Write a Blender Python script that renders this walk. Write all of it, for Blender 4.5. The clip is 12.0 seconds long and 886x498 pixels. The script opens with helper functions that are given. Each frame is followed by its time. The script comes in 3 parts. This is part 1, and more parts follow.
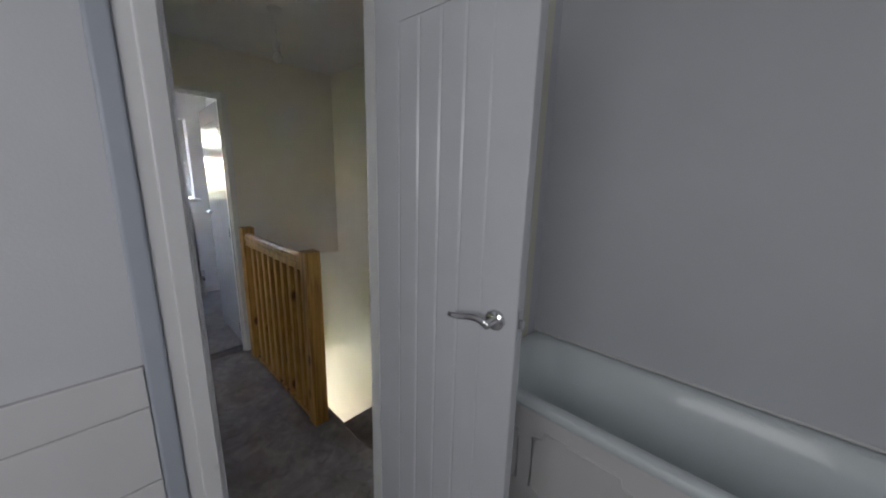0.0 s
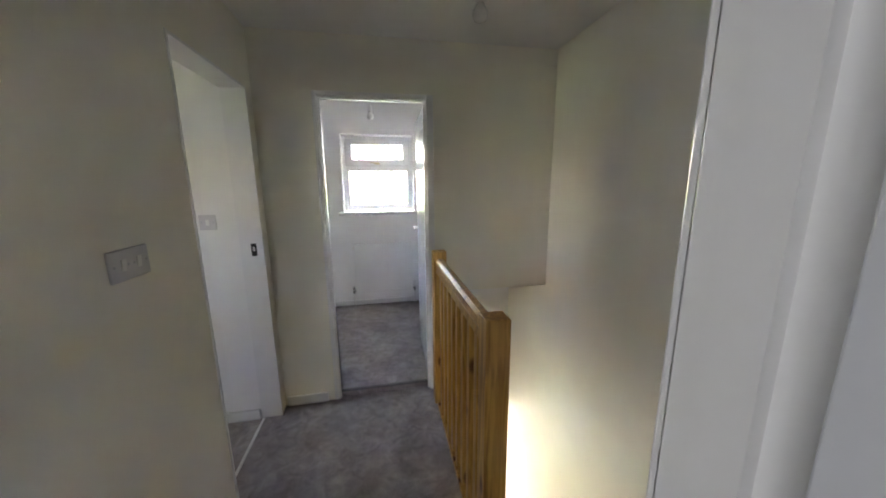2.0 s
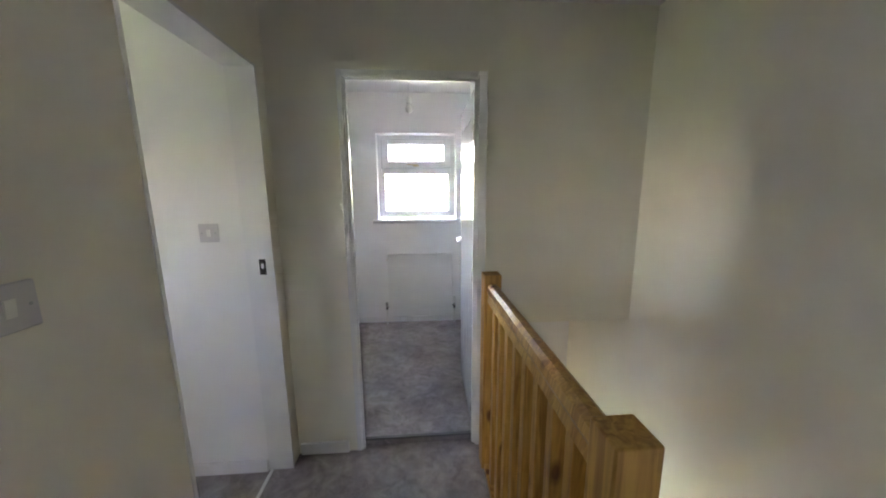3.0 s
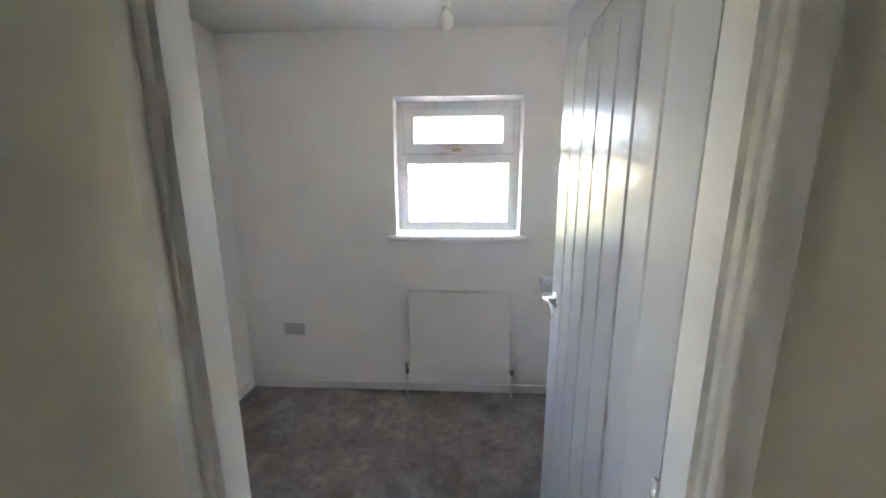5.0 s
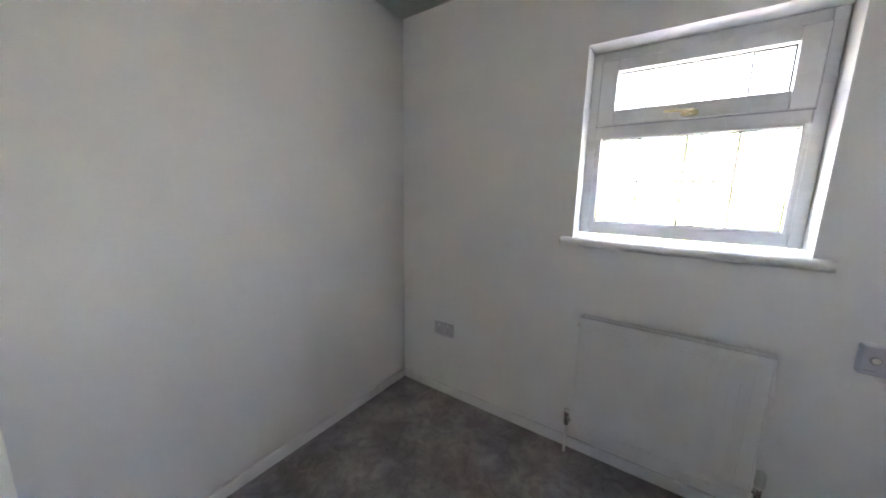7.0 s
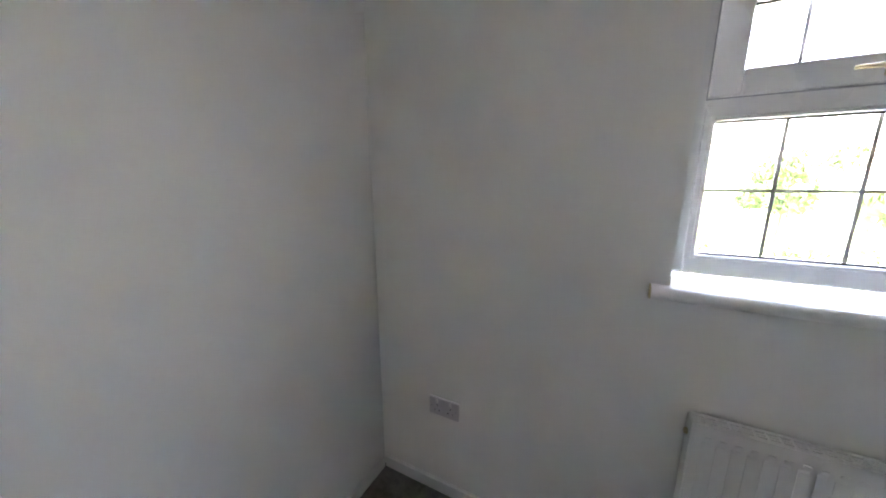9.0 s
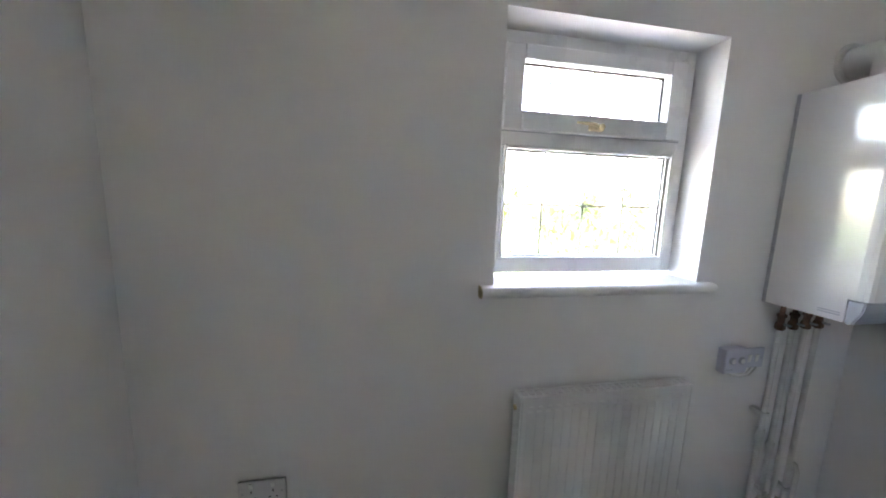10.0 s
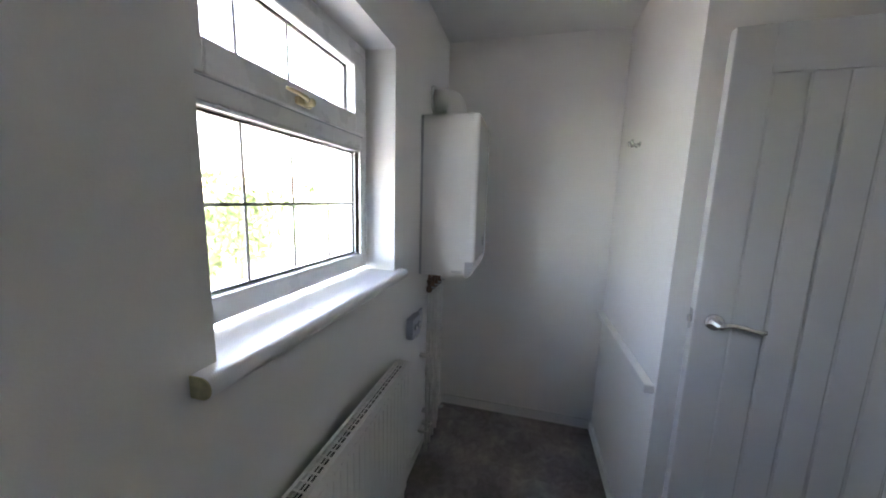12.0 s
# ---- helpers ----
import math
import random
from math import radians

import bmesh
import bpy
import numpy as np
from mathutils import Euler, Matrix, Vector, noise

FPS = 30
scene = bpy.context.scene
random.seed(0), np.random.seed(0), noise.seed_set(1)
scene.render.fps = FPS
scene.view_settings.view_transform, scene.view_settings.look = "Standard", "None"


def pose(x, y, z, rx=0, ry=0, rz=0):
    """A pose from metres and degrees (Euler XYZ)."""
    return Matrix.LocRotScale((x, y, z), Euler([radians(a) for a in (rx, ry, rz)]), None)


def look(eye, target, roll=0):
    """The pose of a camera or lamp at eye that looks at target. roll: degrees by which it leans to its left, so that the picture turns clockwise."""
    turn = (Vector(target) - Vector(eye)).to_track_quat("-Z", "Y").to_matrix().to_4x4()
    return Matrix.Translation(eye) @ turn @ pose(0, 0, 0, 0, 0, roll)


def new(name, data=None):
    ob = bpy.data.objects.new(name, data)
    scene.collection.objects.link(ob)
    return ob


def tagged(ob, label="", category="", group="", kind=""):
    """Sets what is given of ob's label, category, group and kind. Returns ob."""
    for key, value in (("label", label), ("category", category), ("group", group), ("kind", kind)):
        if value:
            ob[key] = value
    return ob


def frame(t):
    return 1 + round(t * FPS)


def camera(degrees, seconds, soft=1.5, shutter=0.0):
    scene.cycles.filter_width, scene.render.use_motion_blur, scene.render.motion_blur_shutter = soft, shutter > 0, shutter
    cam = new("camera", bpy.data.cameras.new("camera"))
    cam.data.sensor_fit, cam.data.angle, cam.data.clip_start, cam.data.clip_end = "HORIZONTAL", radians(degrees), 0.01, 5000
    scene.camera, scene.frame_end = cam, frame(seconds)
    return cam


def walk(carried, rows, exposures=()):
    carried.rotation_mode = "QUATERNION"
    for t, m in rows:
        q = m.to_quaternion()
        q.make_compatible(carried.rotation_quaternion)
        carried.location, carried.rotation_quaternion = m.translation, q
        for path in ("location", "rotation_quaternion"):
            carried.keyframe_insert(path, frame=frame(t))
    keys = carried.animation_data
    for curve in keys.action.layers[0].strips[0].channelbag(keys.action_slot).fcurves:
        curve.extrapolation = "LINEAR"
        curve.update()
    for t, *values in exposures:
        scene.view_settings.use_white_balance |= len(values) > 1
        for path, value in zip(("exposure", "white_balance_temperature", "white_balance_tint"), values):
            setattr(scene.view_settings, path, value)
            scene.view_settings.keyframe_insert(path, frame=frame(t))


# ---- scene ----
cam = camera(107.5, 12.0, soft=1.9)
PATH = [
    (0, (-0.648, -2.908, 1.447), (0.786, -1.575, 1.037), 1.5),
    (0.5, (-0.603, -2.746, 1.434), (0.701, -1.29, 1.007), 1.7),
    (1, (-0.541, -2.502, 1.445), (0.544, -0.876, 1.022), 1.2),
    (1.5, (-0.430, -2.335, 1.446), (0.490, -0.588, 1.048), 0.3),
    (2, (-0.229, -2.152, 1.475), (0.132, -0.223, 1.091), -0.5),
    (2.5, (-0.226, -1.932, 1.476), (-0.036, 0.025, 1.107), -0.4),
    (3, (-0.226, -1.671, 1.461), (-0.086, 0.294, 1.113), -0.4),
    (3.5, (-0.189, -1.336, 1.499), (-0.226, 0.63, 1.132), -0.4),
    (3.7, (-0.2, -1.215, 1.477), (-0.244, 0.757, 1.148), -0.3),
    (5.3, (-0.262, -0.19, 1.470), (-0.378, 1.775, 1.113), 0.0),
    (5.5, (-0.285, -0.095, 1.475), (-0.424, 1.868, 1.130), 0.1),
    (6, (-0.328, 0.0, 1.508), (-0.730, 1.926, 1.148), -0.6),
    (6.5, (-0.308, 0.06, 1.472), (-1.170, 1.823, 1.088), -0.7),
    (7, (-0.285, 0.10, 1.39), (-1.395, 1.725, 1.040), 1.0),
    (7.5, (-0.31, 0.272, 1.459), (-1.516, 1.812, 1.047), -1.1),
    (9.5, (-0.965, 0.70, 1.485), (-1.44, 2.59, 1.12), 1.2),
    (10, (-1.019, 0.752, 1.452), (-0.666, 2.699, 1.164), 1.7),
    (10.5, (-1.081, 0.92, 1.447), (-0.32, 2.743, 1.135), 2.0),
    (11, (-1.156, 1.074, 1.471), (0.174, 2.537, 1.167), 1.9),
    (11.5, (-1.167, 1.18, 1.475), (0.591, 2.087, 1.183), 1.9),
    (12, (-1.088, 1.255, 1.477), (0.829, 1.740, 1.178), 1.7),
]
EXPOSURES = [(0.0, 6.2, 7800, 25), (0.5, 6.4, 7800, 25), (1.0, 6.5, 7900, 25), (2.0, 6.85, 8000, 25), (3.5, 7.0, 7900, 23), (5.3, 6.5, 8200, 22), (7.5, 6.3, 8100, 22), (9.5, 6.15, 8000, 22), (10.5, 6.05, 8000, 21), (11.5, 5.65, 8000, 21), (12.0, 5.5, 8000, 21)]
walk(cam, [(t, look(eye, target, roll)) for t, eye, target, roll in PATH], EXPOSURES)

# ---- world and light ----
w = bpy.data.worlds.new("sky_world")
scene.world = w
w.use_nodes = True
sky = w.node_tree.nodes.new("ShaderNodeTexSky")
sky.sky_type, sky.sun_disc = 'NISHITA', False
sky.sun_elevation, sky.sun_rotation = radians(46), radians(103)
w.node_tree.links.new(sky.outputs[0], w.node_tree.nodes["Background"].inputs[0])
w.node_tree.nodes["Background"].inputs[1].default_value = 0.15


def sun(direction, strength):
    d = bpy.data.lights.new("sun", 'SUN')
    d.energy, d.angle, d.color = strength, radians(0.6), (1, 0.95, 0.86)
    ob = new("sun", d)
    ob.rotation_euler = Vector(direction).to_track_quat("-Z", "Y").to_euler()
    return ob


sun((-0.85, 0.2, -0.9), 3.0)


def area_light(name, eye, target, width, height, watts, color):
    d = bpy.data.lights.new(name, 'AREA')
    d.shape, d.size, d.size_y, d.energy, d.color = 'RECTANGLE', width, height, watts, color
    ob = new(name, d)
    ob.matrix_world = look(eye, target)
    return ob


area_light("window_light_bathroom", (-1.78, -3.2, 1.65), (0.5, -3.0, 0.8), 0.9, 0.9, 0.185, (0.72, 0.89, 1.0))
area_light("window_light_bedroom", (-3.68, -1.15, 1.6), (-0.5, -0.6, 1.3), 0.7, 0.7, 0.042, (0.97, 0.97, 1.0))
area_light("window_light_hall", (-1.45, -0.6, -1.5), (0.9, -0.4, -0.1), 0.5, 1.3, 0.03, (1.0, 0.93, 0.74))

# added fill with no known source, brightens the landing from below
area_light("stairwell_fill_light", (0.35, 1.93, -1.75), (0.55, -1.6, 0.7), 0.8, 0.5, 0.12, (1.0, 0.95, 0.78))

# ---- materials ----


def material(name, color, rough=0.6, metal=0.0, vary=0.06, scale=6.0, bump=0.05, fine=160.0, coat=0.0, second=None, bump_scale=None):
    m = bpy.data.materials.new(name)
    m.use_nodes = True
    nt = m.node_tree
    b = nt.nodes["Principled BSDF"]
    tc = nt.nodes.new("ShaderNodeTexCoord")
    n1, n2 = nt.nodes.new("ShaderNodeTexNoise"), nt.nodes.new("ShaderNodeTexNoise")
    n1.inputs["Scale"].default_value, n1.inputs["Detail"].default_value = scale, 5
    n2.inputs["Scale"].default_value, n2.inputs["Detail"].default_value = fine, 3
    for n in (n1, n2):
        nt.links.new(tc.outputs["Object"], n.inputs["Vector"])
    r = nt.nodes.new("ShaderNodeValToRGB")
    lo = second or tuple(c * (1 - vary) for c in color)
    hi = color if second else tuple(min(1, c * (1 + vary)) for c in color)
    r.color_ramp.elements[0].color, r.color_ramp.elements[1].color = (*lo, 1), (*hi, 1)
    r.color_ramp.elements[0].position, r.color_ramp.elements[1].position = 0.35, 0.65
    nt.links.new(n1.outputs["Fac"], r.inputs["Fac"])
    nt.links.new(r.outputs["Color"], b.inputs["Base Color"])
    rr = nt.nodes.new("ShaderNodeMapRange")
    rr.inputs["To Min"].default_value, rr.inputs["To Max"].default_value = max(0.02, rough - 0.06), min(1, rough + 0.06)
    nt.links.new(n1.outputs["Fac"], rr.inputs["Value"])
    nt.links.new(rr.outputs["Result"], b.inputs["Roughness"])
    b.inputs["Metallic"].default_value = metal
    b.inputs["Coat Weight"].default_value = coat
    if bump:
        bp = nt.nodes.new("ShaderNodeBump")
        bp.inputs["Strength"].default_value, bp.inputs["Distance"].default_value = bump, 0.004
        nt.links.new(n2.outputs["Fac"], bp.inputs["Height"])
        nt.links.new(bp.outputs["Normal"], b.inputs["Normal"])
    return m


def carpet_material():
    m = material("grey_carpet", (0.335, 0.302, 0.300), 0.95, scale=4.5, bump=0.9, fine=420, second=(0.205, 0.180, 0.178))
    nt = m.node_tree
    b = nt.nodes["Principled BSDF"]
    ramp = next(n for n in nt.nodes if n.type == 'VALTORGB')
    tc = next(n for n in nt.nodes if n.type == 'TEX_COORD')
    pile = nt.nodes.new("ShaderNodeTexNoise")
    pile.inputs["Scale"].default_value, pile.inputs["Detail"].default_value = 170, 4
    brush = nt.nodes.new("ShaderNodeTexNoise")
    brush.inputs["Scale"].default_value, brush.inputs["Detail"].default_value, brush.inputs["Distortion"].default_value = 14, 4, 1.2
    for n in (pile, brush):
        nt.links.new(tc.outputs["Object"], n.inputs["Vector"])
    mix = nt.nodes.new("ShaderNodeMix")
    mix.data_type, mix.blend_type = 'RGBA', 'OVERLAY'
    mix.inputs["Factor"].default_value = 0.65
    nt.links.new(ramp.outputs["Color"], mix.inputs["A"])
    nt.links.new(brush.outputs["Fac"], mix.inputs["B"])
    mix2 = nt.nodes.new("ShaderNodeMix")
    mix2.data_type, mix2.blend_type = 'RGBA', 'OVERLAY'
    mix2.inputs["Factor"].default_value = 0.5
    nt.links.new(mix.outputs["Result"], mix2.inputs["A"])
    nt.links.new(pile.outputs["Fac"], mix2.inputs["B"])
    nt.links.new(mix2.outputs["Result"], b.inputs["Base Color"])
    b.inputs["Sheen Weight"].default_value = 0.25
    return m


def pine_material():
    m = bpy.data.materials.new("pine")
    m.use_nodes = True
    nt = m.node_tree
    b = nt.nodes["Principled BSDF"]
    tc, info = nt.nodes.new("ShaderNodeTexCoord"), nt.nodes.new("ShaderNodeObjectInfo")
    add = nt.nodes.new("ShaderNodeVectorMath")
    add.operation = 'ADD'
    mul = nt.nodes.new("ShaderNodeMath")
    mul.operation, mul.inputs[1].default_value = 'MULTIPLY', 37.0
    nt.links.new(info.outputs["Random"], mul.inputs[0])
    nt.links.new(tc.outputs["Object"], add.inputs[0])
    nt.links.new(mul.outputs[0], add.inputs[1])
    mp = nt.nodes.new("ShaderNodeMapping")
    mp.inputs["Scale"].default_value = (26, 26, 1.6)
    nt.links.new(add.outputs[0], mp.inputs["Vector"])
    grain = nt.nodes.new("ShaderNodeTexNoise")
    grain.inputs["Scale"].default_value, grain.inputs["Detail"].default_value, grain.inputs["Distortion"].default_value = 1.6, 5, 1.5
    nt.links.new(mp.outputs[0], grain.inputs["Vector"])
    r = nt.nodes.new("ShaderNodeValToRGB")
    r.color_ramp.elements[0].color, r.color_ramp.elements[1].color = (0.36, 0.16, 0.03, 1), (0.62, 0.335, 0.085, 1)
    r.color_ramp.elements[0].position, r.color_ramp.elements[1].position = 0.33, 0.62
    nt.links.new(grain.outputs["Fac"], r.inputs["Fac"])
    km = nt.nodes.new("ShaderNodeMapping")
    km.inputs["Scale"].default_value = (9, 9, 4.2)
    nt.links.new(add.outputs[0], km.inputs["Vector"])
    kn = nt.nodes.new("ShaderNodeTexVoronoi")
    kn.inputs["Scale"].default_value = 1.0
    nt.links.new(km.outputs[0], kn.inputs["Vector"])
    kr = nt.nodes.new("ShaderNodeValToRGB")
    kr.color_ramp.elements[0].color, kr.color_ramp.elements[1].color = (0.22, 0.1, 0.05, 1), (1, 1, 1, 1)
    kr.color_ramp.elements[0].position, kr.color_ramp.elements[1].position = 0.09, 0.2
    nt.links.new(kn.outputs["Distance"], kr.inputs["Fac"])
    mix = nt.nodes.new("ShaderNodeMix")
    mix.data_type, mix.blend_type = 'RGBA', 'MULTIPLY'
    mix.inputs["Factor"].default_value = 0.9
    nt.links.new(r.outputs["Color"], mix.inputs["A"])
    nt.links.new(kr.outputs["Color"], mix.inputs["B"])
    nt.links.new(mix.outputs["Result"], b.inputs["Base Color"])
    b.inputs["Roughness"].default_value = 0.42
    bp = nt.nodes.new("ShaderNodeBump")
    bp.inputs["Strength"].default_value, bp.inputs["Distance"].default_value = 0.12, 0.002
    nt.links.new(grain.outputs["Fac"], bp.inputs["Height"])
    nt.links.new(bp.outputs["Normal"], b.inputs["Normal"])
    return m


def glass_material():
    m = bpy.data.materials.new("window_glass")
    m.use_nodes = True
    b = m.node_tree.nodes["Principled BSDF"]
    b.inputs["Transmission Weight"].default_value, b.inputs["Roughness"].default_value, b.inputs["IOR"].default_value = 1.0, 0.0, 1.45
    return m


M_WALL = material("white_wall_paint", (0.85, 0.845, 0.84), 0.75, vary=0.02, scale=2.5, bump=0.10, fine=210)
M_MAG = material("magnolia_wall_paint", (0.84, 0.815, 0.725), 0.75, vary=0.025, scale=2.5, bump=0.10, fine=210)
M_BATH_WALL = material("bathroom_wall_paint", (0.70, 0.71, 0.74), 0.6, vary=0.02, scale=2.5, bump=0.10, fine=210)
M_CEIL = material("ceiling_paint", (0.8, 0.8, 0.79), 0.85, vary=0.02, scale=3, bump=0.18, fine=120)
M_GLOSS = material("white_gloss_paint", (0.8, 0.8, 0.8), 0.3, vary=0.015, scale=9, bump=0.04, fine=90)
# white door paint, greyed and blued to carry the dim blue light on it
M_DOOR = material("dimmed_white_door_paint", (0.61, 0.625, 0.655), 0.24, vary=0.02, scale=5, bump=0.06, fine=120)
M_PVC = material("white_pvc", (0.82, 0.83, 0.84), 0.28, vary=0.01, scale=6, bump=0.0)
M_ENAMEL = material("white_enamel", (0.80, 0.805, 0.80), 0.12, vary=0.01, scale=4, bump=0.0)
M_RAD = material("radiator_paint", (0.8, 0.8, 0.79), 0.35, vary=0.015, scale=6, bump=0.0)
M_DARK = material("dark_gap", (0.035, 0.034, 0.033), 0.8, vary=0.2, bump=0.0)
M_CHROME = material("polished_chrome", (0.72, 0.73, 0.75), 0.12, metal=1.0, vary=0.03, bump=0.0)
M_BRASS = material("aged_brass", (0.62, 0.53, 0.33), 0.35, metal=0.7, vary=0.1, scale=30, bump=0.0)
M_COPPER = material("tarnished_copper", (0.20, 0.12, 0.085), 0.5, metal=0.7, vary=0.3, scale=30, bump=0.05)
M_PIPE = material("painted_pipe", (0.74, 0.74, 0.72), 0.4, vary=0.04, scale=20, bump=0.05)
M_PLASTIC = material("white_plastic", (0.78, 0.78, 0.77), 0.35, vary=0.015, scale=10, bump=0.0)
M_LILAC = material("cool_grey_plastic", (0.60, 0.61, 0.68), 0.35, vary=0.02, scale=10, bump=0.0)
M_PLATE = material("grey_white_plastic", (0.62, 0.61, 0.63), 0.4, vary=0.02, scale=10, bump=0.0)
M_GREY = material("grey_plastic", (0.42, 0.44, 0.47), 0.4, vary=0.03, scale=10, bump=0.0)
M_TILE = material("white_glazed_tile", (0.78, 0.775, 0.78), 0.14, vary=0.02, scale=3, bump=0.02, fine=30, coat=0.3)
M_GROUT = material("grey_grout", (0.5, 0.5, 0.5), 0.9, vary=0.1, scale=30)
M_TRIM = material("grey_blue_trim", (0.46, 0.50, 0.56), 0.35, vary=0.03, scale=8, bump=0.02)
M_ACRYLIC = material("bath_acrylic", (0.76, 0.83, 0.84), 0.34, vary=0.01, scale=3, bump=0.0, coat=0.3)
M_PANEL = material("bath_panel_plastic", (0.74, 0.73, 0.73), 0.3, vary=0.015, scale=4, bump=0.0)
M_LEAD = material("glazing_bar", (0.74, 0.75, 0.77), 0.4, vary=0.1, scale=30, bump=0.0)
M_SEAL = material("black_gasket", (0.02, 0.02, 0.02), 0.6, vary=0.1, bump=0.0)
M_BULB = material("pearl_bulb_glass", (0.85, 0.85, 0.82), 0.2, vary=0.01, bump=0.0)
M_CARPET, M_PINE, M_GLASS = carpet_material(), pine_material(), glass_material()
M_STRIP = material("threshold_strip", (0.16, 0.155, 0.155), 0.6, metal=0.3, vary=0.1, scale=20, bump=0.0)
M_GRASS = material("grass", (0.10, 0.16, 0.05), 0.9, vary=0.3, scale=0.8, bump=0.3, fine=30)
M_ROAD = material("asphalt", (0.055, 0.055, 0.056), 0.85, vary=0.2, scale=2, bump=0.3, fine=80)
M_LEAF = material("green_leaves", (0.10, 0.135, 0.045), 0.6, vary=0.4, scale=1.5, bump=0.0)
M_REDLEAF = material("copper_leaves", (0.15, 0.06, 0.045), 0.6, vary=0.35, scale=1.5, bump=0.0)
M_BARK = material("bark", (0.12, 0.09, 0.06), 0.9, vary=0.3, scale=8, bump=0.5, fine=30)
M_CAR = material("dark_car_paint", (0.05, 0.06, 0.09), 0.2, vary=0.05, bump=0.0, coat=1.0)
M_RUBBER = material("tyre_rubber", (0.02, 0.02, 0.02), 0.8, bump=0.0)

# ---- helpers for building ----


def add_box(bm, x0, x1, y0, y1, z0, z1, bevel=0.0, seg=2):
    v = [bm.verts.new((x, y, z)) for z in (z0, z1) for x, y in ((x0, y0), (x1, y0), (x1, y1), (x0, y1))]
    fs = [bm.faces.new([v[i] for i in q]) for q in ((3, 2, 1, 0), (4, 5, 6, 7), (0, 1, 5, 4), (1, 2, 6, 5), (2, 3, 7, 6), (3, 0, 4, 7))]
    if bevel:
        es = list({e for f in fs for e in f.edges})
        bmesh.ops.bevel(bm, geom=es, offset=bevel, segments=seg, affect='EDGES', profile=0.5)


def boxes(*rows, bevel=0.0, seg=2):
    bm = bmesh.new()
    for r in rows:
        add_box(bm, *r, bevel=bevel, seg=seg)
    return bm


def mesh_object(name, bm, mat, smooth=False):
    me = bpy.data.meshes.new(name)
    bm.to_mesh(me)
    bm.free()
    me.materials.append(mat)
    if smooth:
        me.shade_smooth()
    return new(name, me)


def part(name, bm, mat, parent, label="", smooth=False):
    ob = mesh_object(name, bm, mat, smooth)
    ob.parent = parent
    if label:
        ob["label"] = label
    return ob


def thing(name, label, category, group="", m=None):
    ob = tagged(new(name), label, category, group)
    if m is not None:
        ob.matrix_basis = m
    return ob


def structure(name, bm, mat, label, category, smooth=False):
    return tagged(mesh_object(name, bm, mat, smooth), label, category, kind="structure")


def tube(points, r, seg=12, bm=None, taper=1.0):
    bm = bm or bmesh.new()
    pts, rings = [Vector(p) for p in points], []
    for i, p in enumerate(pts):
        d = (pts[min(i + 1, len(pts) - 1)] - pts[max(i - 1, 0)]).normalized()
        q = d.to_track_quat('Z', 'Y')
        rad = r * (1 + (taper - 1) * i / max(1, len(pts) - 1))
        rings.append([bm.verts.new(p + q @ Vector((rad * math.cos(a), rad * math.sin(a), 0))) for a in (2 * math.pi * k / seg for k in range(seg))])
    for a, b in zip(rings, rings[1:]):
        for k in range(seg):
            bm.faces.new((a[k], a[(k + 1) % seg], b[(k + 1) % seg], b[k]))
    bm.faces.new(rings[0][::-1])
    bm.faces.new(rings[-1])
    return bm


def lathe(profile, seg=20, m=None):
    """Profile rows of (radius, height) about z, then moved by m."""
    bm = bmesh.new()
    rings = [[bm.verts.new((max(r, 1e-4) * math.cos(a), max(r, 1e-4) * math.sin(a), z)) for a in (2 * math.pi * k / seg for k in range(seg))] for r, z in profile]
    for a, b in zip(rings, rings[1:]):
        for k in range(seg):
            bm.faces.new((a[k], a[(k + 1) % seg], b[(k + 1) % seg], b[k]))
    bm.faces.new(rings[0][::-1])
    bm.faces.new(rings[-1])
    if m is not None:
        bm.transform(m)
    return bm


def prism(profile, axis, a, b, bevel=0.0):
    """A closed profile drawn out along an axis from a to b; the profile's pairs are the other two coordinates in xyz order."""
    bm = bmesh.new()

    def at(u, v, s):
        return {"x": (s, u, v), "y": (u, s, v), "z": (u, v, s)}[axis]
    r0, r1 = ([bm.verts.new(at(u, v, s)) for u, v in profile] for s in (a, b))
    n = len(profile)
    for k in range(n):
        bm.faces.new((r0[k], r0[(k + 1) % n], r1[(k + 1) % n], r1[k]))
    bm.faces.new(r0[::-1])
    bm.faces.new(r1)
    bmesh.ops.recalc_face_normals(bm, faces=bm.faces)
    if bevel:
        bmesh.ops.bevel(bm, geom=list(bm.edges), offset=bevel, segments=2, affect='EDGES')
    return bm


# ---- plan ----
YW = 1.78              # inner face of the window wall
XL, XR = -1.76, 1.01   # side walls of the box room
BX, BY = 0.150, 0.765  # corner of the boxed-in stair head inside the box room
ZC, ZL = 2.43, 2.34    # ceilings: box room, landing
XS = 0.95              # wall beside the stairs
XA = -0.93             # wall on the landing's other side
YB = -1.95             # landing face of the bathroom wall
D0, D1 = -0.575, 0.065  # box room doorway
B0, B1 = -0.517, 0.0  # bathroom doorway
DH = 1.998
FZ = 0.043             # top of the thick box room carpet

# ---- floors and ceilings ----
structure("floor_box_room", boxes((XL - .1, BX + .05, 0.03, YW + .02, -0.22, FZ), (BX + .05, XR + .1, BY - .05, YW + .02, -0.22, FZ)), M_CARPET, "mottled grey deep pile carpet of the box room", "carpet")
structure("floor_landing", boxes((XA - .12, 0.20, YB - .05, 0.03, -0.22, 0), (XA - 2.8, XA - .12, -4.0, -0.1, -0.22, -0.001)), M_CARPET, "mottled grey plush carpet of the landing", "carpet")
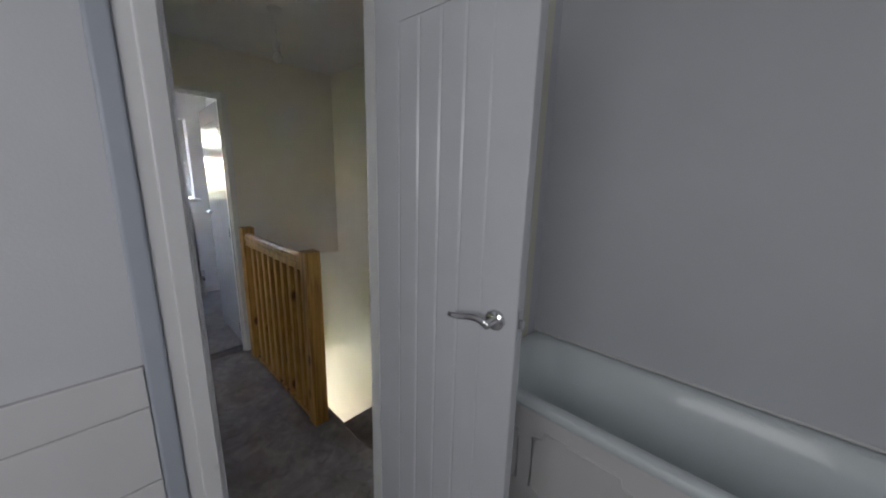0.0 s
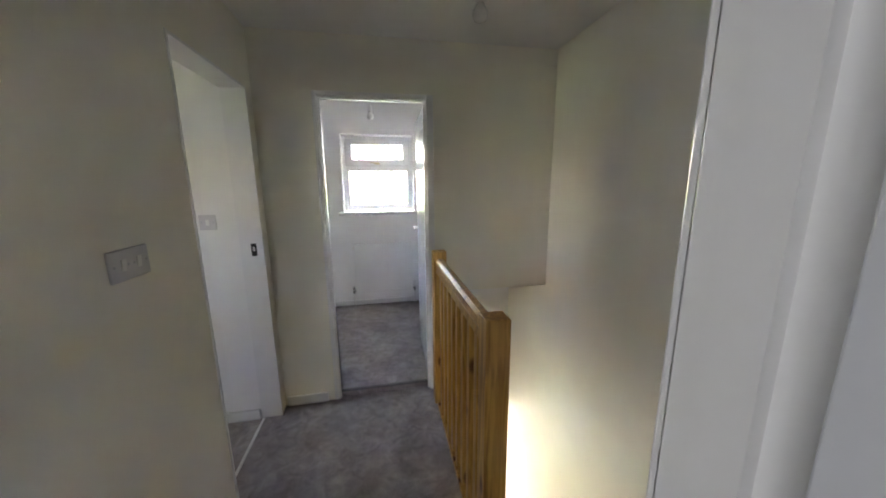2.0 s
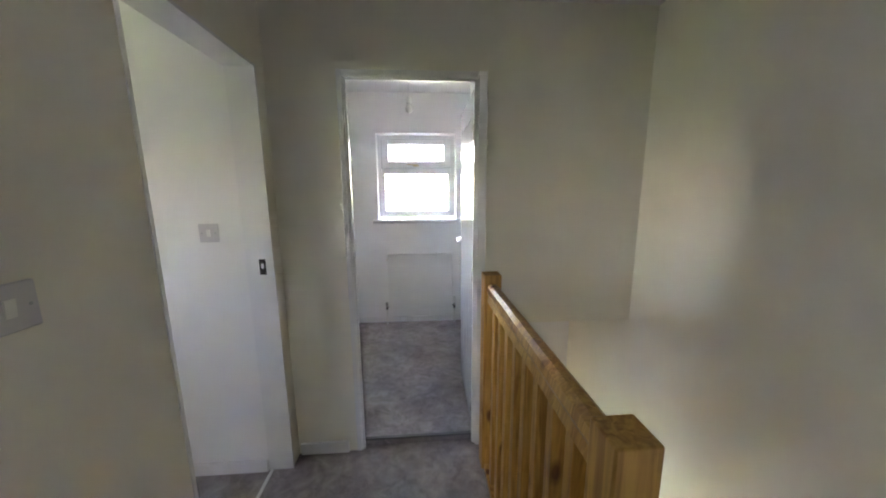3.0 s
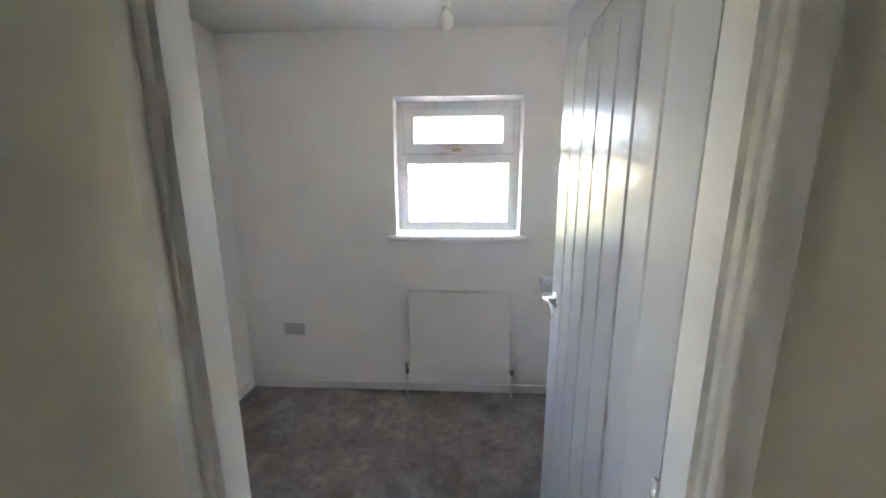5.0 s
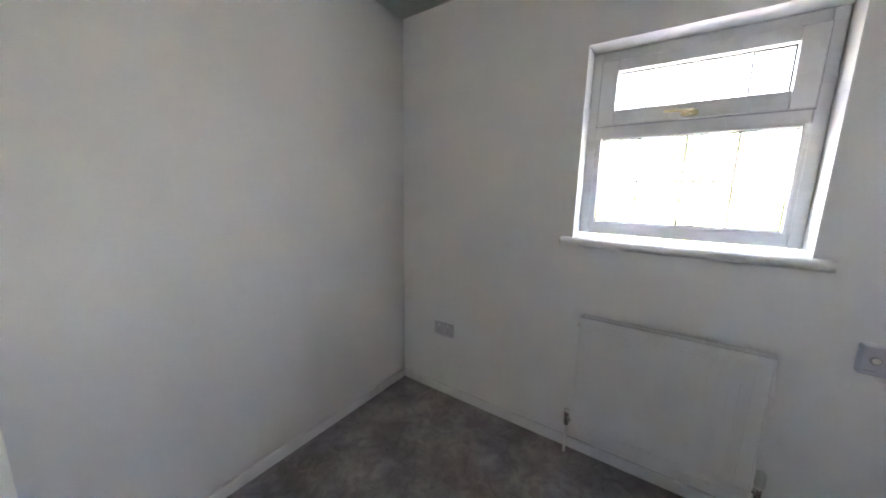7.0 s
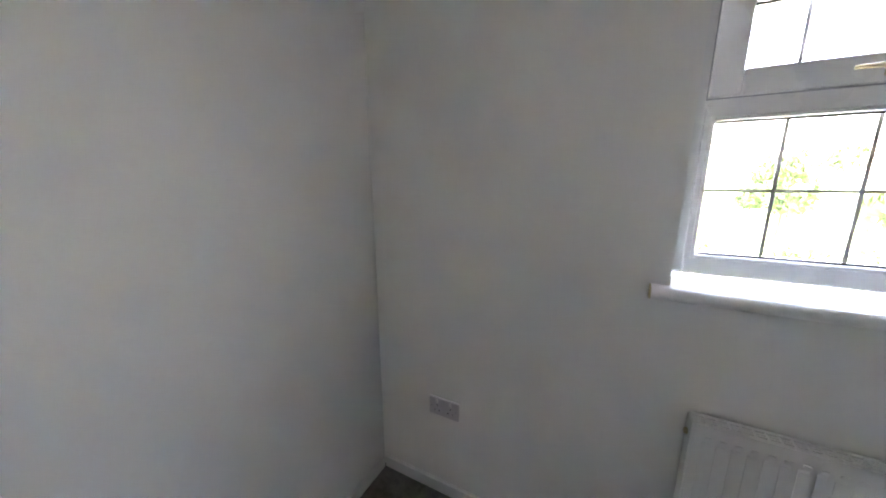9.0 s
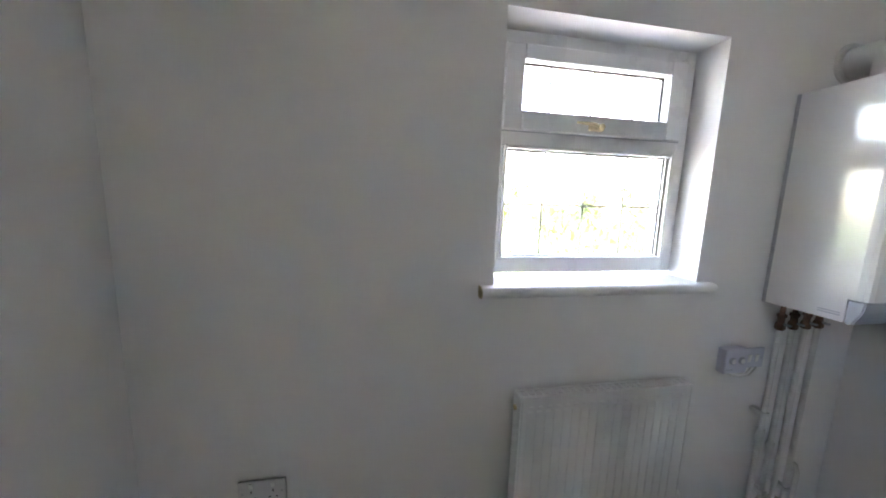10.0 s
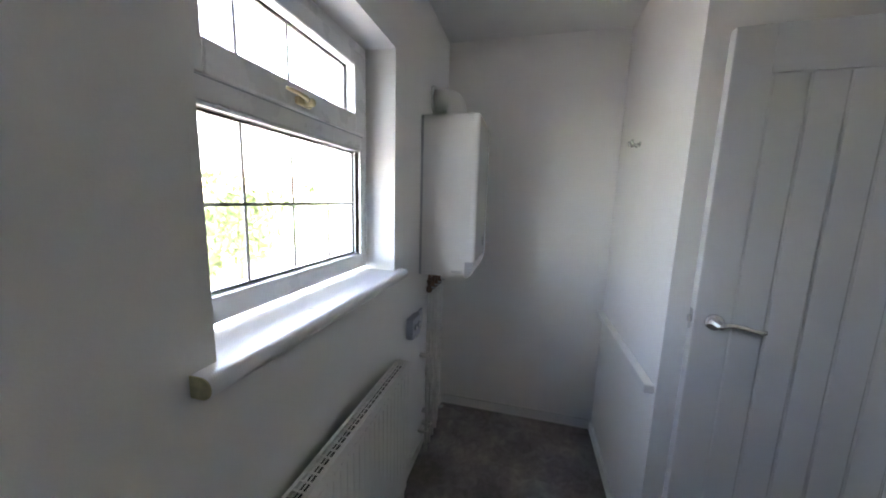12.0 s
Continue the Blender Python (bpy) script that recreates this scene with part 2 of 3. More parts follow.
structure("floor_bathroom", boxes((-1.8, 1.2, -4.4, YB - .05, -0.22, -0.004)), material("bathroom_vinyl", (0.4, 0.39, 0.38), 0.5), "grey vinyl bathroom floor", "floor")
structure("ceiling_box_room", boxes((XL - .1, XR + .1, 0.0, YW + .1, ZC, ZC + .1)), M_CEIL, "white painted ceiling of the box room", "ceiling")
structure("ceiling_landing", boxes((XA - .12, XS + .15, YB - .04, 0.0, ZL, ZL + .1)), M_CEIL, "off-white painted ceiling of the landing", "ceiling")
structure("ceiling_bathroom", boxes((-1.9, 1.3, -4.5, YB - .04, 2.40, 2.5)), M_CEIL, "white bathroom ceiling", "ceiling")
structure("ceiling_bedroom", boxes((XA - 2.9, XA - .12, -4.1, 0.0, 2.40, 2.5)), M_CEIL, "white bedroom ceiling", "ceiling")

# ---- walls ----
RX0, RX1, RZ0, RZ1 = -0.655, 0.16, 1.145, 2.045  # window opening
structure("wall_window", boxes((XL - .1, RX0, YW, YW + .27, -.2, ZC + .1), (RX1, XR + .1, YW, YW + .27, -.2, ZC + .1),
                               (RX0, RX1, YW, YW + .27, -.2, RZ0), (RX0, RX1, YW, YW + .27, RZ1, ZC + .1)), M_WALL, "white painted plaster wall with the window", "wall")
structure("wall_box_left", boxes((XL - .1, XL, 0.07, YW, -.2, ZC)), M_WALL, "plain white painted plaster wall", "wall")
structure("wall_box_right", boxes((XR, XR + .1, BY, YW, -.2, ZC)), M_WALL, "white painted plaster wall behind the boiler", "wall")
structure("wall_stair_head", boxes((BX, XR + .1, BY - .06, BY, -.75, ZC), (BX, BX + .06, .07, BY - .06, -.75, ZC), (BX + .06, XS + .1, .07, BY - .06, .75, .81)),
          M_WALL, "white boxed-in wall over the stair head", "wall")
structure("wall_door", boxes((XL - .1, D0 - .03, 0, .07, -.2, ZC), (D1 + .03, BX + .06, 0, .07, -.75, ZC), (BX + .06, XS, 0, .07, .74, ZC),
                             (D0 - .03, D1 + .03, 0, .07, DH + .03, ZC)), M_MAG, "magnolia painted wall with the box room doorway", "wall")
structure("wall_stairs", boxes((XS, XS + .1, YB - .1, BY - .06, -2.9, ZL), (XS, XS + .1, BY - .06, 2.05, -2.9, -.22)), M_MAG, "magnolia painted wall beside the stairs", "wall")
SD0, SD1 = -0.76, -0.10  # bedroom doorway in the landing's side wall
structure("wall_landing_side", boxes((XA - .12, XA, YB, SD0 - .01, 0, ZL), (XA - .12, XA, SD1 + .012, 0, 0, ZL), (XA - .12, XA, SD0 - .01, SD1 + .012, DH + .012, ZL)),
          M_MAG, "magnolia painted landing wall beside the bedroom doorway", "wall")
structure("wall_bathroom_door", boxes((-1.9, B0 - .03, YB - .1, YB, -.2, 2.4), (B1 + .03, XS, YB - .1, YB, -.2, 2.4), (B0 - .03, B1 + .03, YB - .1, YB, DH + .03, 2.4), (XS + .1, 1.3, YB - .1, YB, -.2, 2.4)),
          M_BATH_WALL, "pale blue-grey painted bathroom wall", "wall")
structure("wall_bath_side", boxes((1.13, 1.23, -4.4, YB - .1, -.2, 2.4)), M_BATH_WALL, "plain pale grey wall above the bath", "wall")
structure("wall_bath_back", boxes((-1.9, 1.27, -4.5, -4.4, -.2, 2.4)), M_BATH_WALL, "pale grey bathroom wall", "wall")
structure("wall_bath_window", boxes((-1.9, -1.8, -4.4, -3.7, -.2, 2.4), (-1.9, -1.8, -2.7, YB - .1, -.2, 2.4), (-1.9, -1.8, -3.7, -2.7, -.2, 1.1), (-1.9, -1.8, -3.7, -2.7, 2.1, 2.4)), M_BATH_WALL, "pale grey bathroom wall with window opening", "wall")
structure("wall_bedroom_end", boxes((XA - 2.8, XA - .12, SD1, 0, -.2, 2.4)), M_WALL, "white painted bedroom wall", "wall")
structure("wall_bedroom_window", boxes((XA - 2.9, XA - 2.8, -4.1, -1.35, -.2, 2.4), (XA - 2.9, XA - 2.8, -.95, 0, -.2, 2.4), (XA - 2.9, XA - 2.8, -1.35, -.95, -.2, 1.4), (XA - 2.9, XA - 2.8, -1.35, -.95, 1.8, 2.4)), M_WALL, "white bedroom wall with window opening", "wall")
structure("wall_bedroom_back", boxes((XA - 2.8, -1.9, -4.1, -4.0, -.2, 2.4), (-1.96, -1.9, -4.0, YB, -.2, 2.4), (-1.9, XA - .12, YB, YB + .05, -.2, 2.4)), M_WALL, "white bedroom wall", "wall")
# lower hall under the landing
structure("floor_hall", boxes((-1.6, XS, -2.2, 1.95, -2.9, -2.8)), M_CARPET, "grey hall carpet", "carpet")
# the unseen gap in the end wall goes with the added stairwell fill
structure("wall_hall", boxes((-1.6, -1.5, -2.2, 1.95, -2.8, -2.2), (-1.6, -1.5, -2.2, -.9, -2.2, -.22), (-1.6, -1.5, -.3, 1.95, -2.2, -.22), (-1.6, -1.5, -.9, -.3, -.85, -.22),
                             (-1.6, -.1, 1.95, 2.05, -2.8, -.22), (.8, XS, 1.95, 2.05, -2.8, -.22), (-.1, .8, 1.95, 2.05, -1.45, -.22), (-.1, .8, 1.95, 2.05, -2.8, -1.95), (-1.6, XS, -2.3, -2.2, -2.8, -.22)), M_MAG, "magnolia hall wall downstairs", "wall")


def skirting(name, x0, x1, y0, y1, top=.07):
    structure(name, boxes((x0, x1, y0, y1, 0, top), bevel=.004), M_GLOSS, "white gloss painted skirting board", "skirting board")


skirting("baseboard_window", XL + .016, XR - .016, YW - .016, YW, .102)
skirting("baseboard_left", XL, XL + .016, .07, YW - .017, .102)
skirting("baseboard_right", XR - .016, XR, BY + .017, YW - .017, .102)
skirting("baseboard_stair_head", BX + .001, XR - .017, BY, BY + .016, .102)
skirting("baseboard_landing_door", XA + .014, D0 - .075, -.015, 0)
skirting("baseboard_landing_side", XA, XA + .014, YB + .02, SD0 - .07)
skirting("baseboard_bedroom", XA - 2.7, XA - .125, SD1 - .015, SD1)

# ledge capping the lower, thicker part of the boxed-in wall
structure("trim_ledge", boxes((BX + .01, XR, BY, BY + .035, .80, .835), bevel=.005), M_GLOSS, "white painted ledge along the boxed-in wall", "ledge")


def doorway(name, x0, x1, ya, yb, h, sides, thick=.025, arch=.05):
    """A lining with stops and an architrave on the given faces, for an opening along x."""
    ob = structure(name, boxes((x0 - thick, x0, ya, yb, 0, h), (x1, x1 + thick, ya, yb, 0, h), (x0 - thick, x1 + thick, ya, yb, h, h + thick), bevel=.002), M_GLOSS,
                   "white gloss painted door lining", "door frame")
    for y, s in sides:
        bm = bmesh.new()
        for w, d in ((arch, .010), (arch * .6, .016)):
            y0, y1 = (y - d, y) if s < 0 else (y, y + d)
            add_box(bm, x0 - .008 - w, x0 - .008, y0, y1, 0, h + .008 + w, bevel=.003)
            add_box(bm, x1 + .008, x1 + .008 + w, y0, y1, 0, h + .008 + w, bevel=.003)
            add_box(bm, x0 - .0085, x1 + .0085, y0, y1, h + .008, h + .008 + w, bevel=.003)
        part("architrave", bm, M_GLOSS, ob)
    return ob


lin = doorway("doorway_box_room", D0, D1, -.002, .072, DH, (), arch=.02)
part("architrave", boxes((D0 - .03, D0 - .006, -.008, -.002, 0, DH + .03), (D1 + .006, D1 + .05, -.014, -.002, 0, DH + .03), (D0 - .006, D1 + .006, -.008, -.002, DH + .006, DH + .03), bevel=.003), M_GLOSS, lin)
part("door_stop", boxes((D0, D0 + .010, .008, .032, 0, DH), (D1 - .010, D1, .008, .032, 0, DH), (D0, D1, .008, .032, DH - .012, DH)), M_GLOSS, lin)
structure("threshold_box_room", boxes((D0, D1, .026, .046, .036, .0465), bevel=.003), M_STRIP, "thin metal carpet threshold strip", "threshold strip")
lin = doorway("doorway_bathroom", B0, B1, YB - .104, YB + .004, DH, ((YB + .004, 1),), arch=.05)
part("door_stop", boxes((B0, B0 + .012, YB - .065, YB - .03, 0, DH), (B1 - .012, B1, YB - .065, YB - .03, 0, DH), (B0, B1, YB - .065, YB - .03, DH - .012, DH)), M_GLOSS, lin)
YT = YB - .104
bm = bmesh.new()
for w, d in ((.062, .012), (.036, .019)):
    add_box(bm, B0 - .006 - w, B0 - .006, YT - d, YT, 0, DH + .006 + w, bevel=.003)
    add_box(bm, B0 - .0065, B1 + .07, YT - d, YT, DH + .006, DH + .006 + w, bevel=.003)
for w, d in ((.074, .012), (.042, .019)):
    add_box(bm, B1 + .006, B1 + .006 + w, YT - d, YT, 0, DH + .006, bevel=.003)
part("architrave", bm, M_GLOSS, lin)
part("strike_plate", boxes((B0 - .001, B0 + .002, YB - .098, YB - .078, 1.08, 1.14), bevel=.0005), M_CHROME, lin, "dark metal strike plate")
structure("trim_tile_edge", boxes((-.622, -.586, YT - .020, YT, 0, 2.38), bevel=.006, seg=3), M_TRIM, "blue-grey edge trim beside the door frame", "trim")

# bedroom doorway: lining along y
ob = structure("doorway_bedroom", boxes((XA - .125, XA + .004, SD0 - .012, SD0, 0, DH), (XA - .125, XA + .004, SD1, SD1 + .012, 0, DH), (XA - .125, XA + .004, SD0 - .012, SD1 + .012, DH, DH + .012)), M_GLOSS,
               "white gloss painted bedroom door lining", "door frame")
part("strike_plate", boxes((XA - .062, XA - .032, SD1 - .0015, SD1 + .001, 1.075, 1.15)), M_SEAL, ob, "dark strike plate with bright keep")
part("strike_keep", boxes((XA - .053, XA - .040, SD1 - .003, SD1 - .001, 1.105, 1.13), bevel=.0008), M_CHROME, ob)
structure("threshold_bedroom", boxes((XA - .115, XA - .10, SD0, SD1, 0, .005)), M_PLASTIC, "pale carpet joining strip in the doorway", "threshold strip")


# ---- doors ----
def lever(parent, side, y, z, x, mirror=1):
    """A lever on a round rose; side: the x direction it stands out to; the lever points along +y * mirror."""
    m = Matrix.Translation((x, y, z)) @ pose(0, 0, 0, 0, 90 * side, 0)
    h = part("handle", lathe([(.026, 0), (.026, .006), (.022, .009), (.011, .010), (.0095, .045), (.0, .046)], 24, m), M_CHROME, parent, "polished chrome lever handle", True)
    n = 9
    bm = tube([(x + side * (.042 - .008 * math.sin(k / n * 3.1)), y + mirror * .115 * k / n, z + .005 * math.sin(k / n * 5.5)) for k in range(n + 1)], .0085, 10, taper=.7)
    bmesh.ops.scale(bm, vec=(.7, 1, 1.15), space=Matrix.Translation((-(x + side * .042), 0, -z)), verts=bm.verts)
    part("lever", bm, M_CHROME, h, smooth=True)


def cottage_door(name, width, label, m):
    """Leaf in its own frame: hinge at the origin, running along +y, thickness from x 0 to 0.035."""
    d = thing(name, label, "door", "cottage doors", m)
    H, T = 1.982, .035
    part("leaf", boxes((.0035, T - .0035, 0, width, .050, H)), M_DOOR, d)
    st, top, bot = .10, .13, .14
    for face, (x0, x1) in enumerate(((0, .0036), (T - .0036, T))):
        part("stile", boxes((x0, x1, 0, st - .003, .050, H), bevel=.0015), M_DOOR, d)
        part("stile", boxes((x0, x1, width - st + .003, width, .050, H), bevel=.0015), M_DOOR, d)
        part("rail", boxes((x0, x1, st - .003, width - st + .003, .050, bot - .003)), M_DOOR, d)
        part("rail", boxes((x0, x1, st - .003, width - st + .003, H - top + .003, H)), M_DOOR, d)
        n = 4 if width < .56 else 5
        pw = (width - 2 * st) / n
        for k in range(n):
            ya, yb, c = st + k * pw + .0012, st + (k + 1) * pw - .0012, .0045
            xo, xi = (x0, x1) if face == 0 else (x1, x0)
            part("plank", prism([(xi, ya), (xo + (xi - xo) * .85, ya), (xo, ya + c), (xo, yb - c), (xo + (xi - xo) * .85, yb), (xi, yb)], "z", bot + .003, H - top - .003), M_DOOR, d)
    for side, x in ((-1, 0), (1, T)):
        lever(d, side, width - .055, 1.12, x, -1)
    part("latch_plate", boxes((.006, T - .006, width - .001, width + .002, 1.085, 1.155), bevel=.0005), M_CHROME, d, "brushed chrome latch plate")
    part("latch_bolt", prism([(.012, 1.11), (.024, 1.11), (.024, 1.13), (.012, 1.13)], "y", width + .001, width + .010), M_CHROME, d)
    for z in (.20, 1.0, 1.76):
        hg = part("hinge", lathe([(.006, z - .038), (.006, z + .038)], 10, Matrix.Translation((-.004, -.002, 0))), M_CHROME, d, "steel butt hinge", True)
        part("hinge_leaf", boxes((.001, .031, -.002, .001, z - .038, z + .038)), M_CHROME, hg)
    return d


cottage_door("door_box_room", .64, "white cottage-style door with vertical grooves, standing open", pose(D1 + .001, .075, 0, 0, 0, -1.2))
# bathroom leaf runs along -y from its hinge
cottage_door("door_bathroom", .50, "white grooved bathroom door standing open beside the bath", pose(B1 - .005, YB - .106, 0, 0, 0, 183))

# ---- stairs ----
st = thing("staircase", "staircase carpeted in mottled grey going down from the landing", "staircase")
part("quarter_landing", boxes((.20, XS - .016, YB, -1.12, -.42, -.19), bevel=.008), M_CARPET, st)
for k in range(12):
    part("tread", boxes((.20, XS - .016, -1.13 + k * .2, -1.13 + (k + 1) * .2 + .02, -.60 - k * .2, -.375 - k * .2), bevel=.010), M_CARPET, st)
part("string_board", prism([(YB, -.44), (-1.20, -.44), (1.27, -2.9), (1.27, -2.50), (-1.12, -.115), (YB, -.115)], "x", XS - .016, XS - .001), M_GLOSS, st, "white painted stair string board")
part("inner_string", prism([(-1.13, -.44), (1.27, -2.9), (1.27, -2.55), (-1.10, -.23)], "x", .17, .199), M_GLOSS, st)
structure("trim_landing_edge", boxes((.195, .215, YB + .01, -.09, -.21, .004), bevel=.008), M_CARPET, "carpeted landing edge above the stairs", "landing edge")

# ---- balustrade ----
bal = thing("balustrade", "orange varnished knotty pine banister along the stair opening", "banister")
NX0, NX1 = .078, .162
for y0, nm in ((-1.240, "newel_post"), (-.185, "newel_post")):
    bm = boxes((NX0, NX1, y0, y0 + .082, -.19 if y0 < -1 else 0, 1.055 if y0 < -1 else 1.065), bevel=.004)
    part(nm, bm, M_PINE, bal, "square pine newel post with flat top")
yr0, yr1 = -1.158, -.185
part("handrail", prism([(.092, .935), (.098, .965), (.089, .985), (.093, 1.010), (.108, 1.022), (.130, 1.022), (.145, 1.010), (.149, .985), (.140, .965), (.146, .935)], "y", yr0, yr1), M_PINE, bal, "moulded pine handrail")
part("base_rail", boxes((.090, .148, yr0, yr1, 0, .032), bevel=.004), M_PINE, bal)
n = 8
for k in range(n):
    y = yr0 + (yr1 - yr0) * (k + 1) / (n + 1)
    part("spindle", boxes((.099, .139, y - .0205, y + .0205, .030, .937), bevel=.003), M_PINE, bal)


# ---- pendants ----
def pendant(x, y, zc, zb, label):
    p = thing("pendant_light", label, "ceiling light", "bare bulb pendants", pose(x, y, zc))
    part("ceiling_rose", lathe([(.038, 0), (.037, -.010), (.028, -.020), (.008, -.026)], 24), M_PLASTIC, p, smooth=True)
    part("cord", tube([(0, 0, -.02), (0, 0, zb - zc + .115)], .0028, 8), M_PLASTIC, p)
    part("lamp_holder", lathe([(.008, zb - zc + .118), (.016, zb - zc + .11), (.017, zb - zc + .075), (.0195, zb - zc + .074), (.0195, zb - zc + .065)], 16), M_PLASTIC, p, smooth=True)
    z = zb - zc
    part("bulb", lathe([(.012, z + .065), (.017, z + .055), (.027, z + .038), (.029, z + .026), (.023, z + .008), (.010, z + .001), (0, z)], 20), M_BULB, p, "pearl glass bulb, unlit", True)


pendant(.16, -.86, ZL, 2.065, "unlit bare bulb hanging from the landing ceiling")
pendant(-.29, .95, ZC, 2.05, "unlit bare bulb on a cord from the box room ceiling")


# ---- switches and sockets ----
def plate(name, label, category, w, h, m, rockers=0, sockets=0, mat=None, pitch=.036, screws=()):
    """Plate in its own frame: face towards -y, wall plane at y 0."""
    t = thing(name, label, category, m=m)
    part("face_plate", boxes((-w / 2, w / 2, -.009, 0, -h / 2, h / 2), bevel=.003), mat or M_PLATE, t)
    for k in range(rockers):
        x = (k - (rockers - 1) / 2) * pitch
        part("rocker", prism([(-.0095, -.016), (-.0095, .016), (-.0135, .016), (-.0105, -.016)], "x", x - .008, x + .008), M_PLASTIC, t)
    for k in range(sockets):
        x = (k - (sockets - 1) / 2) * .066
        for dx, dz, sx, sz in ((0, .004, .004, .008), (-.011, -.018, .0065, .004), (.011, -.018, .0065, .004)):
            part("pin_slot", boxes((x + dx - sx / 2, x + dx + sx / 2, -.0096, -.0088, dz - sz / 2, dz + sz / 2)), M_DARK, t)
        part("rocker", prism([(-.0095, .018), (-.0095, .036), (-.0125, .036), (-.0105, .018)], "x", x - .006, x + .006), M_PLASTIC, t)
    for x in (-w / 2 + .013, w / 2 - .013) + screws:
        part("screw", lathe([(.0035, 0), (.0035, .001)], 10, Matrix.Translation((x, -.0085, 0)) @ pose(0, 0, 0, 90)), M_GREY, t)
    return t


plate("double_socket", "white double wall socket low on the window wall", "socket", .146, .086, pose(-1.41, YW, .495), sockets=2)
plate("light_switch", "white square light switch just inside the bedroom", "light switch", .086, .086, pose(XA - .268, SD1, 1.28), rockers=1)
plate("double_switch", "white twin light switch plate on the landing wall", "light switch", .146, .086, pose(XA, -1.125, 1.27, 0, 0, 90), rockers=2, pitch=.058, screws=(-.010, .012))

# ---- window ----
FY0, FY1 = 1.905, 1.975
win = tagged(new("window_1"), "white plastic casement window with white glazing bars", "window", kind="structure")
fx0, fx1, fz0, fz1 = RX0, RX1, 1.19, 2.045
UG = (-.542, .046, 1.781, 1.949)
LG = (-.587, .094, 1.254, 1.649)
f = .048
fr = part("window_frame", boxes((fx0, fx0 + f * .9, FY0, FY1, fz0, fz1), (fx1 - f * .9, fx1, FY0, FY1, fz0, fz1), (fx0 + f * .9, fx1 - f * .9, FY0, FY1, fz0, LG[2]), (fx0 + f * .9, fx1 - f * .9, FY0, FY1, fz1 - .05, fz1),
                            (fx0 + f * .9, fx1 - f * .9, FY0, FY1, LG[3], 1.72), bevel=.005, seg=2), M_PVC, win)
sash = part("opening_sash", boxes((fx0 + .042, UG[0], FY0 - .016, FY1 - .01, 1.712, 2.000), (UG[1], fx1 - .042, FY0 - .016, FY1 - .01, 1.712, 2.000),
                                  (UG[0], UG[1], FY0 - .016, FY1 - .01, 1.712, UG[2]), (UG[0], UG[1], FY0 - .016, FY1 - .01, UG[3], 2.000), bevel=.005), M_PVC, win)
part("sash_gap", boxes((fx0 + .0385, fx0 + .0425, FY0 - .002, FY0 + .004, 1.708, 2.003), (fx1 - .0425, fx1 - .0385, FY0 - .002, FY0 + .004, 1.708, 2.003), (fx0 + .0425, fx1 - .0425, FY0 - .002, FY0 + .004, 1.7085, 1.7125), (fx0 + .0425, fx1 - .0425, FY0 - .002, FY0 + .004, 1.9995, 2.0035)), M_GREY, win, "dark seam round the sash")
for nm, wd, y0 in (("bead", .026, FY0 - .003), ("inner_bead", .011, FY0 - .009)):
    part(nm, boxes((LG[0] - wd, LG[0], y0, FY0 + .02, LG[2] - .014, LG[3] + .014), (LG[1], LG[1] + wd, y0, FY0 + .02, LG[2] - .014, LG[3] + .014),
                   (LG[0], LG[1], y0, FY0 + .02, LG[2] - .012, LG[2]), (LG[0], LG[1], y0, FY0 + .02, LG[3], LG[3] + .012), bevel=.0035), M_PVC, win)
for g, nm in ((UG, "upper"), (LG, "lower")):
    x0, x1, z0, z1 = g
    pn = part("pane", boxes((x0 - .005, x1 + .005, 1.936, 1.942, z0 - .005, z1 + .005)), M_GLASS, win)
    pn.visible_shadow = False
    e = .004
    part("gasket", boxes((x0, x0 + e, 1.925, 1.936, z0, z1), (x1 - e, x1, 1.925, 1.936, z0, z1), (x0 + e, x1 - e, 1.925, 1.936, z0, z0 + e), (x0 + e, x1 - e, 1.925, 1.936, z1 - e, z1)), M_SEAL, win)
    for x in (-.422, -.248, -.072):
        part("glazing_bar", boxes((x - .0045, x + .0045, 1.9335, 1.9358, z0 + e, z1 - e)), M_LEAD, win)
part("glazing_bar", boxes((LG[0] + .004, LG[1] - .004, 1.9325, 1.9345, 1.447, 1.456)), M_LEAD, win)
hd = part("window_handle", boxes((-.285, -.225, FY0 - .030, FY0 - .016, 1.724, 1.746), bevel=.005), M_BRASS, win, "cream and brass window handle")
part("lever", tube([(-.245, FY0 - .036, 1.737), (-.275, FY0 - .046, 1.742), (-.31, FY0 - .048, 1.744), (-.345, FY0 - .044, 1.745)], .0075, 10, taper=.6), M_BRASS, hd, smooth=True)
part("lever_hub", lathe([(.011, 0), (.011, .024), (.006, .028)], 14, Matrix.Translation((-.248, FY0 - .026, 1.736)) @ pose(0, 0, 0, 90)), M_BRASS, hd, smooth=True)
sill = prism([(YW - .030, 1.148), (YW - .030, 1.175), (FY0, 1.178), (FY0, 1.146), (YW - .001, 1.146)], "x", RX0, RX1)
part("window_sill", sill, M_GLOSS, win, "white gloss window board", False)
NOSE = [(YW - .002, 1.177)] + [(YW - .026 - .0195 * math.sin(radians(a)), 1.1575 + .0195 * math.cos(radians(a))) for a in range(0, 181, 15)] + [(YW - .002, 1.138)]
part("sill_nose", prism(NOSE, "x", RX0 - .05, RX1 + .05), M_GLOSS, win)
part("sill_end", prism([(y, z) for y, z in NOSE], "x", RX0 - .0525, RX0 - .0499), material("bare_wood_end", (0.52, 0.46, 0.27), 0.7, vary=.15, scale=60), win, "bare wooden end of the window board")

